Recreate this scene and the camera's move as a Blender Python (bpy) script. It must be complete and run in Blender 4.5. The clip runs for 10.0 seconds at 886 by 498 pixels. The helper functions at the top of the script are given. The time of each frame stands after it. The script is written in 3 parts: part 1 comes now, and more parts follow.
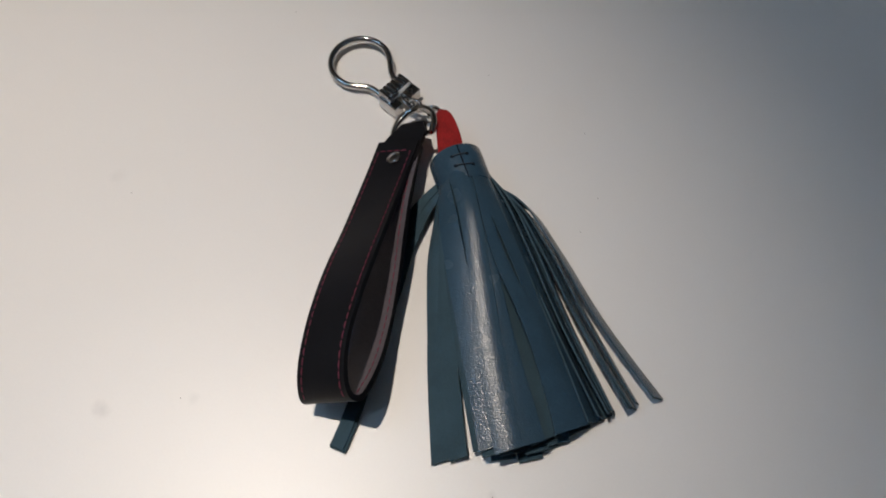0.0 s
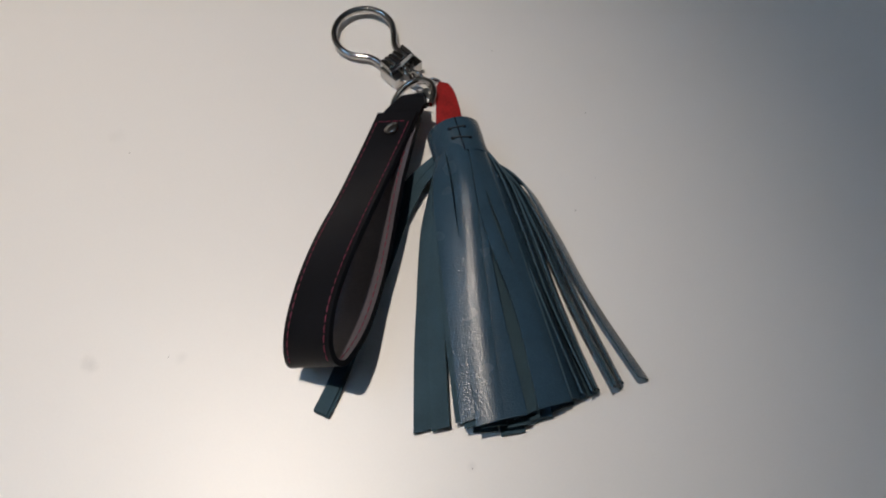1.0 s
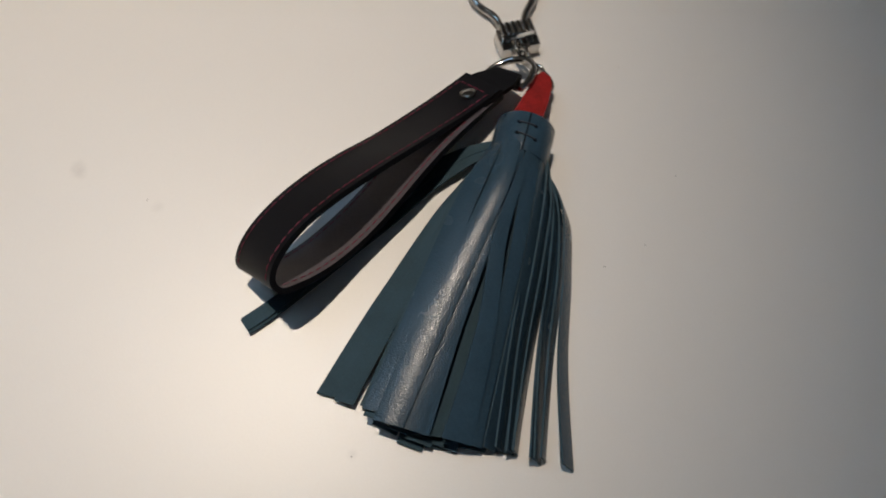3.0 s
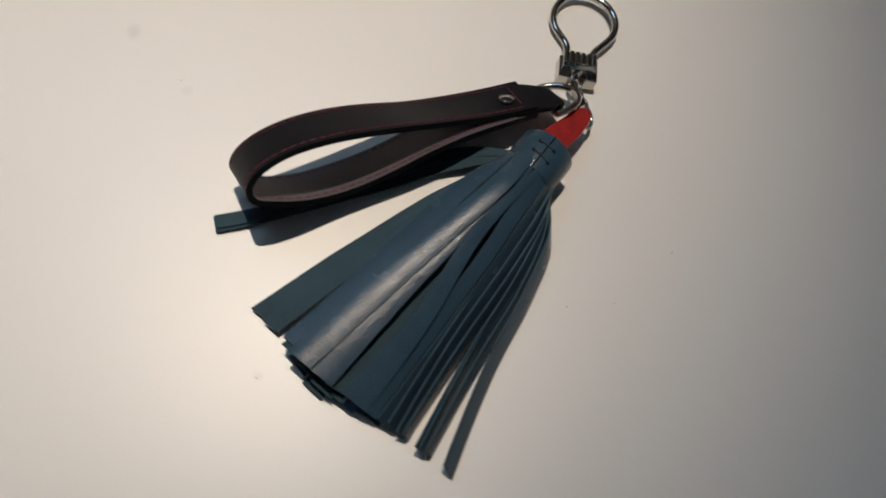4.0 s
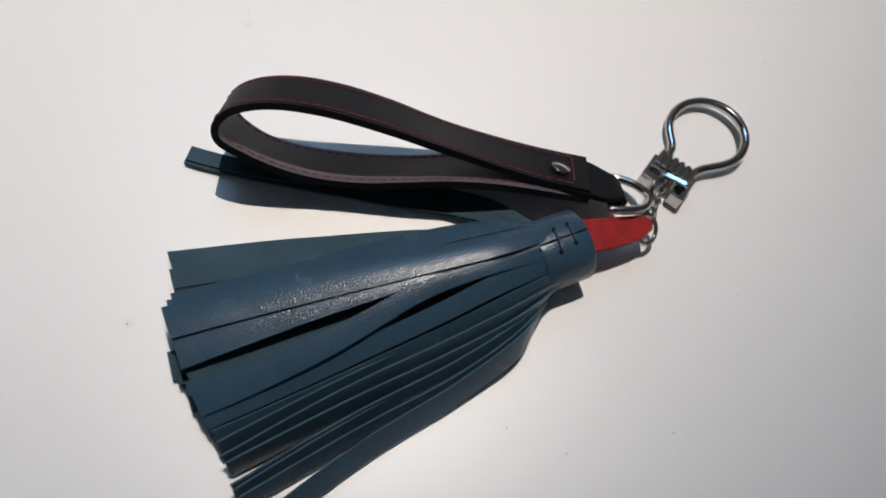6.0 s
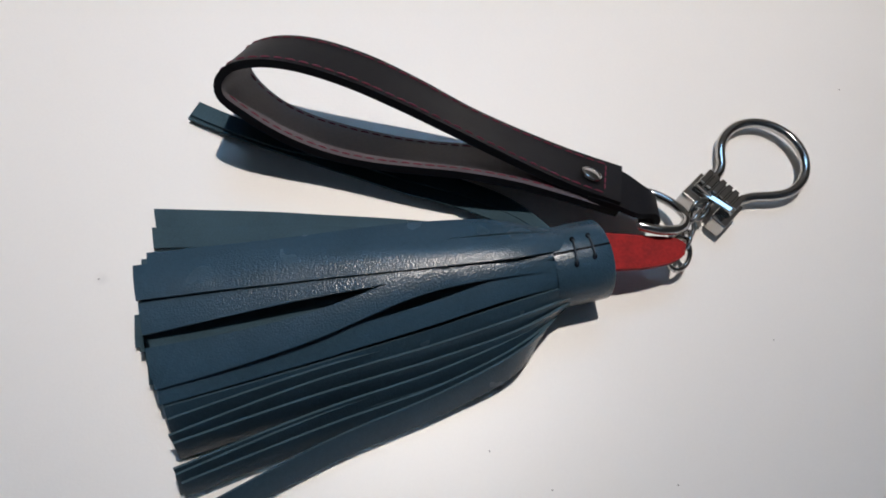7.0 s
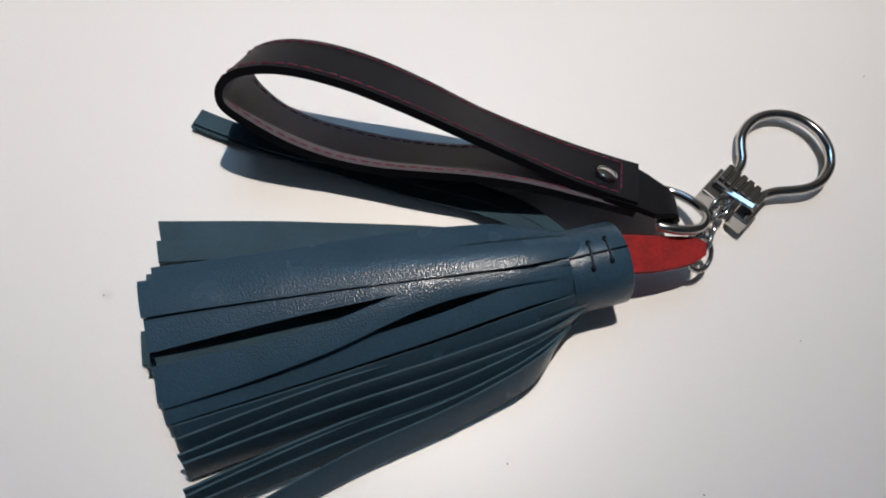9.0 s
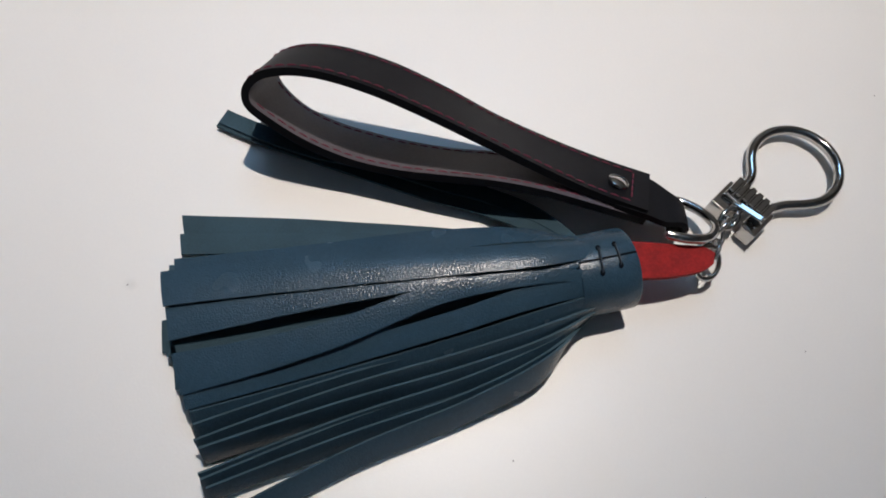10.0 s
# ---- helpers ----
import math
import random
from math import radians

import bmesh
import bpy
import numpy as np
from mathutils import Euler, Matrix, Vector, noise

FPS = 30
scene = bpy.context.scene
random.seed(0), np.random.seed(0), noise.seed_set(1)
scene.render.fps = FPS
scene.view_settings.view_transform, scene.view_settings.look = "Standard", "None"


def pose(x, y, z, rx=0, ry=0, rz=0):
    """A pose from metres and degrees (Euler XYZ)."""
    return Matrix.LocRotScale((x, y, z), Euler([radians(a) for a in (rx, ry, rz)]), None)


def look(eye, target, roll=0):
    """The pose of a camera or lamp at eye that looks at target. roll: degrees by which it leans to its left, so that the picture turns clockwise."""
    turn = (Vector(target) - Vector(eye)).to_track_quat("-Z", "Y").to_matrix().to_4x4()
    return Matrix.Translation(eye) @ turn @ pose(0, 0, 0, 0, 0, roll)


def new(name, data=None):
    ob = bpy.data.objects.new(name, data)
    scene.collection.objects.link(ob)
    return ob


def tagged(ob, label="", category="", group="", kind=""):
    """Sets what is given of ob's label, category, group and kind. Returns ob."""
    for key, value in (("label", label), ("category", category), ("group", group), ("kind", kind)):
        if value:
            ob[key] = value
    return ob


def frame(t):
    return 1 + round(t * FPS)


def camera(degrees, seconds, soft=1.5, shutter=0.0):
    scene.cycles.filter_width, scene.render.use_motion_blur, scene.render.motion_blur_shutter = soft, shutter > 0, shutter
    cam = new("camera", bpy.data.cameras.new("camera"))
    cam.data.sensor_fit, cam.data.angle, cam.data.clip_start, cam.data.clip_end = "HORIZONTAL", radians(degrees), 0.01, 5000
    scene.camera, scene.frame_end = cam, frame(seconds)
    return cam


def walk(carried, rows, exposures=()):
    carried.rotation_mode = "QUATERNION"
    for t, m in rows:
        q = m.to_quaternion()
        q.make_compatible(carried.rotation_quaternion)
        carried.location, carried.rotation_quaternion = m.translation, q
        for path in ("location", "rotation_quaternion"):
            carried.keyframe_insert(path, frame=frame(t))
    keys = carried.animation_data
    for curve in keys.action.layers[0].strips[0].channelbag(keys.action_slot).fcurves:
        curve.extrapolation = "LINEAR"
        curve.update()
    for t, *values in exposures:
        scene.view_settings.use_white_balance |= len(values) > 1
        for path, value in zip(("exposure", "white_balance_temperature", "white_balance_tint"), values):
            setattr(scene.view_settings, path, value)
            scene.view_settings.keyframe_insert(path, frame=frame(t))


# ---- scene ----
cam = camera(61.0, 10.0, soft=1.8, shutter=0.5)
PATH = [
    (0, (0.02449, -0.14517, 0.32009), (0.00223, -0.00796, 0.05423), 1.36),
    (0.5, (0.02957, -0.14441, 0.31944), (0.00845, -0.01255, 0.05080), 2.01),
    (1, (0.03370, -0.14925, 0.31702), (0.00847, -0.01752, 0.04867), 2.34),
    (1.5, (0.03575, -0.16245, 0.30590), (0.01058, -0.02294, 0.04151), 6.60),
    (2, (0.06037, -0.13544, 0.31114), (0.01597, -0.01306, 0.04086), 4.36),
    (3.5, (0.08171, -0.10416, 0.29394), (0.01050, -0.01218, 0.01741), 16.66),
    (4, (0.10588, -0.09144, 0.30043), (0.02424, -0.00504, 0.02498), 22.89),
    (4.5, (0.11636, -0.06812, 0.30131), (0.01116, -0.00294, 0.02803), 17.42),
    (5, (0.11271, -0.06248, 0.28315), (0.01283, 0.00222, 0.00776), 24.70),
    (5.5, (0.13107, -0.04278, 0.27732), (0.01980, 0.01089, 0.00394), 22.19),
    (5.7, (0.12543, -0.02631, 0.26686), (0.00336, 0.01298, -0.00435), 17.89),
    (7, (0.10893, 0.00934, 0.22985), (-0.02023, 0.01426, -0.04088), 15.85),
    (7.5, (0.10314, 0.01319, 0.22217), (-0.02865, 0.01570, -0.04731), 14.70),
    (8, (0.09879, 0.01028, 0.21603), (-0.02646, 0.01151, -0.05657), 13.48),
    (8.5, (0.09877, 0.01452, 0.21912), (-0.02166, 0.01662, -0.05564), 13.31),
    (9, (0.10070, 0.00976, 0.22554), (-0.02342, 0.00917, -0.04758), 12.23),
    (9.5, (0.10597, 0.01153, 0.22969), (-0.02433, 0.00391, -0.04043), 10.19),
    (10, (0.10801, 0.01069, 0.22950), (-0.02090, 0.00366, -0.04130), 11.37),
]
EXPOSURES = [(0, -0.05, 6650, 10), (2, -0.10, 6800, 10), (3.5, -0.15, 7200, 10), (4, -0.07, 7150, 10), (4.5, -0.03, 7080, 10), (5.3, 0.19, 6500, 10), (7, 0.32, 6300, 10), (8.2, 0.37, 6280, 10), (9.0, 0.33, 6330, 10), (9.5, 0.25, 6350, 10), (10, 0.27, 6350, 10)]
walk(cam, [(t, look(eye, target, roll)) for t, eye, target, roll in PATH], EXPOSURES)

# ---- light ----
world = bpy.data.worlds.new("room_ambience")
scene.world = world
world.use_nodes = True
world.node_tree.nodes["Background"].inputs[0].default_value = (0.50, 0.53, 0.58, 1)
world.node_tree.nodes["Background"].inputs[1].default_value = 0.17

LAMP = Vector((-0.385, 0.03, 1.735))
spot = bpy.data.lights.new("downlight_beam", "SPOT")
spot.energy, spot.color = 88.0, (1.0, 0.91, 0.82)
spot.spot_size, spot.spot_blend, spot.shadow_soft_size = radians(33.5), 1.0, 0.016
new("downlight_beam", spot).matrix_world = look(LAMP - Vector((0, 0, 0.01)), (-0.242, -0.094, 0))


# ---- materials ----
def shader(name, base, rough=0.5, metal=0.0, vary=0.12, scale=400.0, bump=0.0, bump_scale=1500.0, spec=0.5, cells=False, dist=0.0003, blotch=60.0, uneven=0.06):
    m = bpy.data.materials.new(name)
    m.use_nodes = True
    n, l = m.node_tree.nodes, m.node_tree.links
    p = n["Principled BSDF"]
    p.inputs["Metallic"].default_value = metal
    p.inputs["Specular IOR Level"].default_value = spec
    co = n.new("ShaderNodeTexCoord")
    fine, wide = n.new("ShaderNodeTexNoise"), n.new("ShaderNodeTexNoise")
    fine.inputs["Scale"].default_value, wide.inputs["Scale"].default_value = scale, blotch
    fine.inputs["Detail"].default_value = 6
    add = n.new("ShaderNodeMath")
    add.operation = "ADD"
    l.new(co.outputs["Object"], fine.inputs["Vector"]), l.new(co.outputs["Object"], wide.inputs["Vector"])
    l.new(fine.outputs["Fac"], add.inputs[0]), l.new(wide.outputs["Fac"], add.inputs[1])
    tone = n.new("ShaderNodeMapRange")
    for i, v in enumerate((0.4, 1.6, 1 - 1.6 * vary, 1 + 1.6 * vary), 1):
        tone.inputs[i].default_value = v
    l.new(add.outputs[0], tone.inputs[0])
    mix = n.new("ShaderNodeVectorMath")
    mix.operation = "SCALE"
    mix.inputs[0].default_value = base
    l.new(tone.outputs[0], mix.inputs["Scale"]), l.new(mix.outputs[0], p.inputs["Base Color"])
    gloss = n.new("ShaderNodeMapRange")
    for i, v in enumerate((0.1, 0.9, max(rough - uneven, 0.02), rough + uneven), 1):
        gloss.inputs[i].default_value = v
    l.new(wide.outputs["Fac"], gloss.inputs[0]), l.new(gloss.outputs[0], p.inputs["Roughness"])
    if bump:
        b = n.new("ShaderNodeBump")
        b.inputs["Strength"].default_value, b.inputs["Distance"].default_value = bump, dist
        if cells:
            h = n.new("ShaderNodeTexVoronoi")
            h.feature = "SMOOTH_F1"
            h.inputs["Scale"].default_value = bump_scale
            l.new(co.outputs["Object"], h.inputs["Vector"]), l.new(h.outputs["Distance"], b.inputs["Height"])
            b.invert = True
        else:
            h = n.new("ShaderNodeTexNoise")
            h.inputs["Scale"].default_value, h.inputs["Detail"].default_value = bump_scale, 5
            l.new(co.outputs["Object"], h.inputs["Vector"]), l.new(h.outputs["Fac"], b.inputs["Height"])
        l.new(b.outputs["Normal"], p.inputs["Normal"])
    return m


def glow(name, colour, strength):
    m = bpy.data.materials.new(name)
    m.use_nodes = True
    n, l = m.node_tree.nodes, m.node_tree.links
    n.remove(n["Principled BSDF"])
    e = n.new("ShaderNodeEmission")
    e.inputs[0].default_value, e.inputs[1].default_value = (*colour, 1), strength
    l.new(e.outputs[0], n["Material Output"].inputs[0])
    return m


WHITE = shader("white_laminate", (0.74, 0.715, 0.69), 0.42, vary=0.015, scale=900, blotch=9, bump=0.3, bump_scale=1100, dist=0.00012, spec=0.9, uneven=0.02)


def stains(m, spots):
    """Faint round smudges on a surface: local place, radius and how much of the colour stays."""
    n, l = m.node_tree.nodes, m.node_tree.links
    p = n["Principled BSDF"]
    for place, radius, keep in spots:
        last = p.inputs["Base Color"].links[0].from_socket
        co, rough, add, gap = n.new("ShaderNodeTexCoord"), n.new("ShaderNodeTexNoise"), n.new("ShaderNodeVectorMath"), n.new("ShaderNodeVectorMath")
        rough.inputs["Scale"].default_value = 160
        add.operation, gap.operation = "MULTIPLY_ADD", "DISTANCE"
        add.inputs[1].default_value = (radius, radius, 0)
        gap.inputs[1].default_value = (place[0] + radius * 0.5, place[1] + radius * 0.5, place[2])
        l.new(co.outputs["Object"], rough.inputs["Vector"]), l.new(rough.outputs["Color"], add.inputs[0]), l.new(co.outputs["Object"], add.inputs[2])
        l.new(add.outputs[0], gap.inputs[0])
        fade, mul = n.new("ShaderNodeMapRange"), n.new("ShaderNodeVectorMath")
        fade.interpolation_type = "SMOOTHSTEP"
        for i, v in enumerate((0.0, radius, keep, 1.0), 1):
            fade.inputs[i].default_value = v
        l.new(gap.outputs["Value"], fade.inputs[0])
        mul.operation = "SCALE"
        l.new(last, mul.inputs[0]), l.new(fade.outputs[0], mul.inputs["Scale"])
        l.new(mul.outputs[0], p.inputs["Base Color"])


TOP = WHITE.copy()
TOP.name = "white_table_laminate"
stains(TOP, [((-0.083, -0.084, 0.74), 0.0055, 0.86), ((0.088, -0.089, 0.74), 0.003, 0.9), ((-0.045, -0.072, 0.74), 0.004, 0.93), ((-0.12, 0.03, 0.74), 0.006, 0.95)])
BLUE = shader("blue_grained_leather", (0.028, 0.058, 0.088), 0.25, vary=0.12, scale=700, spec=0.45, bump=0.38, bump_scale=2000, cells=True, dist=0.0003)
SUEDE = shader("teal_suede", (0.036, 0.066, 0.086), 0.9, vary=0.2, scale=1800, bump=0.4, bump_scale=4000, spec=0.15)
EDGE = shader("cut_leather_edge", (0.042, 0.076, 0.100), 0.85, vary=0.2, scale=2500, bump=0.3, bump_scale=5000, spec=0.2)
BLACK = shader("black_leather", (0.0034, 0.0037, 0.0056), 0.52, vary=0.25, scale=500, bump=0.25, bump_scale=2600, cells=True, dist=0.00015, spec=0.18)
LINING = shader("mauve_grey_lining", (0.082, 0.072, 0.085), 0.6, vary=0.2, scale=900, bump=0.3, bump_scale=3000, dist=0.0001, spec=0.3)
RED = shader("red_leather", (0.25, 0.010, 0.010), 0.7, vary=0.3, scale=1100, bump=0.5, bump_scale=2600, dist=0.0002, spec=0.22, blotch=240)
THREAD_RED = shader("red_thread", (0.13, 0.010, 0.034), 0.7, vary=0.3, scale=4000)
THREAD_BLUE = shader("navy_thread", (0.012, 0.022, 0.034), 0.7, vary=0.3, scale=4000)
HOLE = shader("pierced_leather", (0.003, 0.005, 0.009), 0.9, vary=0.3, scale=4000, spec=0.1)
CHROME = shader("polished_steel", (0.50, 0.485, 0.465), 0.09, metal=1.0, vary=0.05, scale=600)
GREY = shader("grey_dust", (0.28, 0.26, 0.25), 0.9, vary=0.3, scale=5000)
PAINT = shader("wall_paint", (0.50, 0.49, 0.48), 0.85, vary=0.05, scale=60, blotch=3, bump=0.1, bump_scale=200)
WOOD = shader("floor_boards", (0.16, 0.10, 0.065), 0.5, vary=0.25, scale=30, blotch=4)
DUSK = glow("dusk_sky", (0.36, 0.64, 1.0), 4.6)
LENS = glow("lamp_lens", (1.0, 0.89, 0.77), 240.0)
GLASS = bpy.data.materials.new("window_glass")
GLASS.use_nodes = True
GLASS.node_tree.nodes["Principled BSDF"].inputs["Transmission Weight"].default_value = 1.0
GLASS.node_tree.nodes["Principled BSDF"].inputs["Roughness"].default_value = 0.0
GLASS.node_tree.nodes["Principled BSDF"].inputs["IOR"].default_value = 1.05


# ---- mesh helpers ----
def thing(name, base, label, category, group="", kind=""):
    ob = new(name)
    ob.location, ob.empty_display_size = base, 0.02
    return tagged(ob, label, category, group, kind)


def mesh_object(name, verts, faces, mats, parent=None, label="", index=None, smooth=True):
    """One mesh object from world coordinates, placed under its parent."""
    root = parent
    base = Vector((0, 0, 0))
    while root is not None:
        base += root.location
        root = root.parent
    me = bpy.data.meshes.new(name)
    me.from_pydata([tuple(Vector(v) - base) for v in verts], [], [tuple(int(i) for i in f) for f in faces])
    for m in mats if isinstance(mats, (list, tuple)) else [mats]:
        me.materials.append(m)
    if index is not None:
        me.polygons.foreach_set("material_index", [int(i) for i in index])
    me.polygons.foreach_set("use_smooth", [smooth] * len(me.polygons))
    me.update()
    if smooth:
        bm = bmesh.new()
        bm.from_mesh(me)
        for e in bm.edges:
            if len(e.link_faces) == 2 and e.calc_face_angle(0) > 0.7:
                e.smooth = False
        bm.to_mesh(me)
        bm.free()
    ob = new(name, me)
    ob.parent = parent
    return tagged(ob, label)


def part(name, bm, material, parent, label="", smooth=False):
    """Links a bmesh in world coordinates as one mesh object under a thing or a part."""
    bm.verts.index_update()
    verts = [v.co.copy() for v in bm.verts]
    faces = [[v.index for v in f.verts] for f in bm.faces]
    bm.free()
    return mesh_object(name, verts, faces, material, parent, label, smooth=smooth)


def box_bm(lo, hi, bevel=0.0, turn=None):
    bm = bmesh.new()
    lo, hi = Vector(lo), Vector(hi)
    bmesh.ops.create_cube(bm, size=1.0, matrix=Matrix.Translation((lo + hi) / 2) @ Matrix.Diagonal((*(hi - lo), 1)))
    if bevel:
        bmesh.ops.bevel(bm, geom=bm.edges[:], offset=bevel, segments=3, profile=0.5, affect="EDGES")
    if turn is not None:
        bm.transform(turn)
    return bm


def spline(points, n):
    """A smooth curve of n points through the given ones, evenly stepped by length."""
    p = np.array(points, float)
    s = np.r_[0, np.cumsum(np.linalg.norm(np.diff(p, axis=0), axis=1) ** 0.5)]
    m = np.zeros_like(p)
    m[1:-1] = ((p[2:] - p[1:-1]) / (s[2:] - s[1:-1])[:, None] * (s[1:-1] - s[:-2])[:, None]
               + (p[1:-1] - p[:-2]) / (s[1:-1] - s[:-2])[:, None] * (s[2:] - s[1:-1])[:, None]) / (s[2:] - s[:-2])[:, None]
    m[0], m[-1] = 1.5 * (p[1] - p[0]) / (s[1] - s[0]) - 0.5 * m[1], 1.5 * (p[-1] - p[-2]) / (s[-1] - s[-2]) - 0.5 * m[-2]

    def at(u):
        k = np.clip(np.searchsorted(s, u, side="right") - 1, 0, len(s) - 2)
        h = s[k + 1] - s[k]
        t = ((u - s[k]) / h)[:, None]
        h = h[:, None]
        return (2 * t ** 3 - 3 * t ** 2 + 1) * p[k] + (t ** 3 - 2 * t ** 2 + t) * h * m[k] + (3 * t ** 2 - 2 * t ** 3) * p[k + 1] + (t ** 3 - t ** 2) * h * m[k + 1]
    dense = at(np.linspace(0, s[-1], 1200))
    length = np.r_[0, np.cumsum(np.linalg.norm(np.diff(dense, axis=0), axis=1))]
    u = np.linspace(0, length[-1], n)
    return np.stack([np.interp(u, length, dense[:, i]) for i in range(3)], 1)


def normals_of(grid):
    du, dv = np.gradient(grid, axis=0), np.gradient(grid, axis=1)
    nrm = np.cross(du, dv)
    return nrm / np.maximum(np.linalg.norm(nrm, axis=2, keepdims=True), 1e-12)


def sheet(name, grid, thick, mats, parent, label=""):
    """A leather sheet: grid is its outer face (rows along it, columns across), mats are outer, inner and edge."""
    nr, nc, _ = grid.shape
    inner = grid - normals_of(grid) * thick
    verts = [*grid.reshape(-1, 3), *inner.reshape(-1, 3)]
    faces, index, off = [], [], nr * nc
    for i in range(nr - 1):
        for j in range(nc - 1):
            q = (i * nc + j, (i + 1) * nc + j, (i + 1) * nc + j + 1, i * nc + j + 1)
            faces += [q, tuple(k + off for k in q[::-1])]
            index += [0, 1]
    rim = [*range(nc), *(i * nc + nc - 1 for i in range(1, nr)), *((nr - 1) * nc + j for j in range(nc - 2, -1, -1)), *(i * nc for i in range(nr - 2, 0, -1))]
    for a, b in zip(rim, rim[1:] + rim[:1]):
        faces.append((a, b, b + off, a + off))
        index.append(2)
    return mesh_object(name, verts, faces, mats, parent, label, index)


def tube_mesh(path, radius, sides=12, closed=False, squash=1.0):
    """Vertices and faces of a tube along a path; radius may vary along it."""
    p = np.array(path, float)
    n = len(p)
    rad = np.broadcast_to(np.asarray(radius, float), (n,))
    tan = (np.roll(p, -1, 0) - np.roll(p, 1, 0)) if closed else np.gradient(p, axis=0)
    tan /= np.linalg.norm(tan, axis=1, keepdims=True)
    ref = np.array([0.0, 0.0, 1.0]) if abs(tan[:, 2]).mean() < 0.8 else np.array([1.0, 0.0, 0.0])
    side = np.cross(tan, ref)
    side /= np.maximum(np.linalg.norm(side, axis=1, keepdims=True), 1e-9)
    up = np.cross(side, tan)
    ang = np.linspace(0, 2 * np.pi, sides, endpoint=False)
    ring = p[:, None] + rad[:, None, None] * (np.cos(ang)[None, :, None] * side[:, None] * squash + np.sin(ang)[None, :, None] * up[:, None])
    verts = list(ring.reshape(-1, 3))
    faces = []
    for i in range(n if closed else n - 1):
        for j in range(sides):
            a, b = i * sides + j, i * sides + (j + 1) % sides
            c, d = ((i + 1) % n) * sides + (j + 1) % sides, ((i + 1) % n) * sides + j
            faces.append((a, d, c, b))
    if not closed:
        faces += [tuple(range(sides)), tuple(range((n - 1) * sides, n * sides))[::-1]]
    return verts, faces


def tube(name, path, radius, material, parent, label="", sides=12, closed=False, squash=1.0):
    v, f = tube_mesh(path, radius, sides, closed, squash)
    return mesh_object(name, v, f, material, parent, label)


def circle_path(centre, r, axis, n=28, stretch=1.0, along=(1, 0, 0)):
    axis = Vector(axis).normalized()
    a = Vector(along) - axis * Vector(along).dot(axis)
    a.normalize()
    b = axis.cross(a)
    return [Vector(centre) + a * (r * stretch * math.cos(k * 2 * math.pi / n)) + b * (r * math.sin(k * 2 * math.pi / n)) for k in range(n)]


def dashes(name, curve, normal, length, gap, radius, material, parent, label=""):
    """A row of short thread stitches along a curve that lies on a surface."""
    c, nr = np.array(curve, float), np.array(normal, float)
    s = np.r_[0, np.cumsum(np.linalg.norm(np.diff(c, axis=0), axis=1))]
    verts, faces, u = [], [], gap / 2
    rng = random.Random(7)
    while u + length < s[-1]:
        t = np.linspace(u, u + length * rng.uniform(0.86, 1.06), 5)
        p = np.stack([np.interp(t, s, c[:, i]) for i in range(3)], 1)
        q = np.stack([np.interp(t, s, nr[:, i]) for i in range(3)], 1)
        lift = np.array([-0.35, 0.45, 0.6, 0.45, -0.35])[:, None] * radius
        v, f = tube_mesh(p + q * lift, radius * np.array([0.7, 1, 1, 1, 0.7]), 6)
        base = len(verts)
        verts += v
        faces += [tuple(i + base for i in k) for k in f]
        u += length + gap
    return mesh_object(name, verts, faces, material, parent, label)


# ---- the room ----
def slab(name, lo, hi, material, label, category):
    return tagged(part(name, box_bm(lo, hi), material, None, label), label, category, kind="structure")


X0, X1, Y0, Y1, ZF, ZC = -0.80, 2.6, -2.0, 2.0, -0.74, 1.76
WY0, WY1, WZ0, WZ1 = -0.66, 0.18, 0.98, 1.62
slab("floor", (X0 - 0.12, Y0 - 0.12, ZF - 0.1), (X1 + 0.12, Y1 + 0.12, ZF), WOOD, "dark wooden floor of the dim room", "floor")
slab("ceiling", (X0 - 0.12, Y0 - 0.12, ZC), (X1 + 0.12, Y1 + 0.12, ZC + 0.1), PAINT, "plain painted ceiling in dim light", "ceiling")
slab("wall_east", (X1, Y0, ZF), (X1 + 0.12, Y1, ZC), PAINT, "plain painted wall in dim light", "wall")
slab("wall_north", (X0, Y1, ZF), (X1, Y1 + 0.12, ZC), PAINT, "plain painted wall in dim light", "wall")
slab("wall_south", (X0, Y0 - 0.12, ZF), (X1, Y0, ZC), PAINT, "plain painted wall in dim light", "wall")


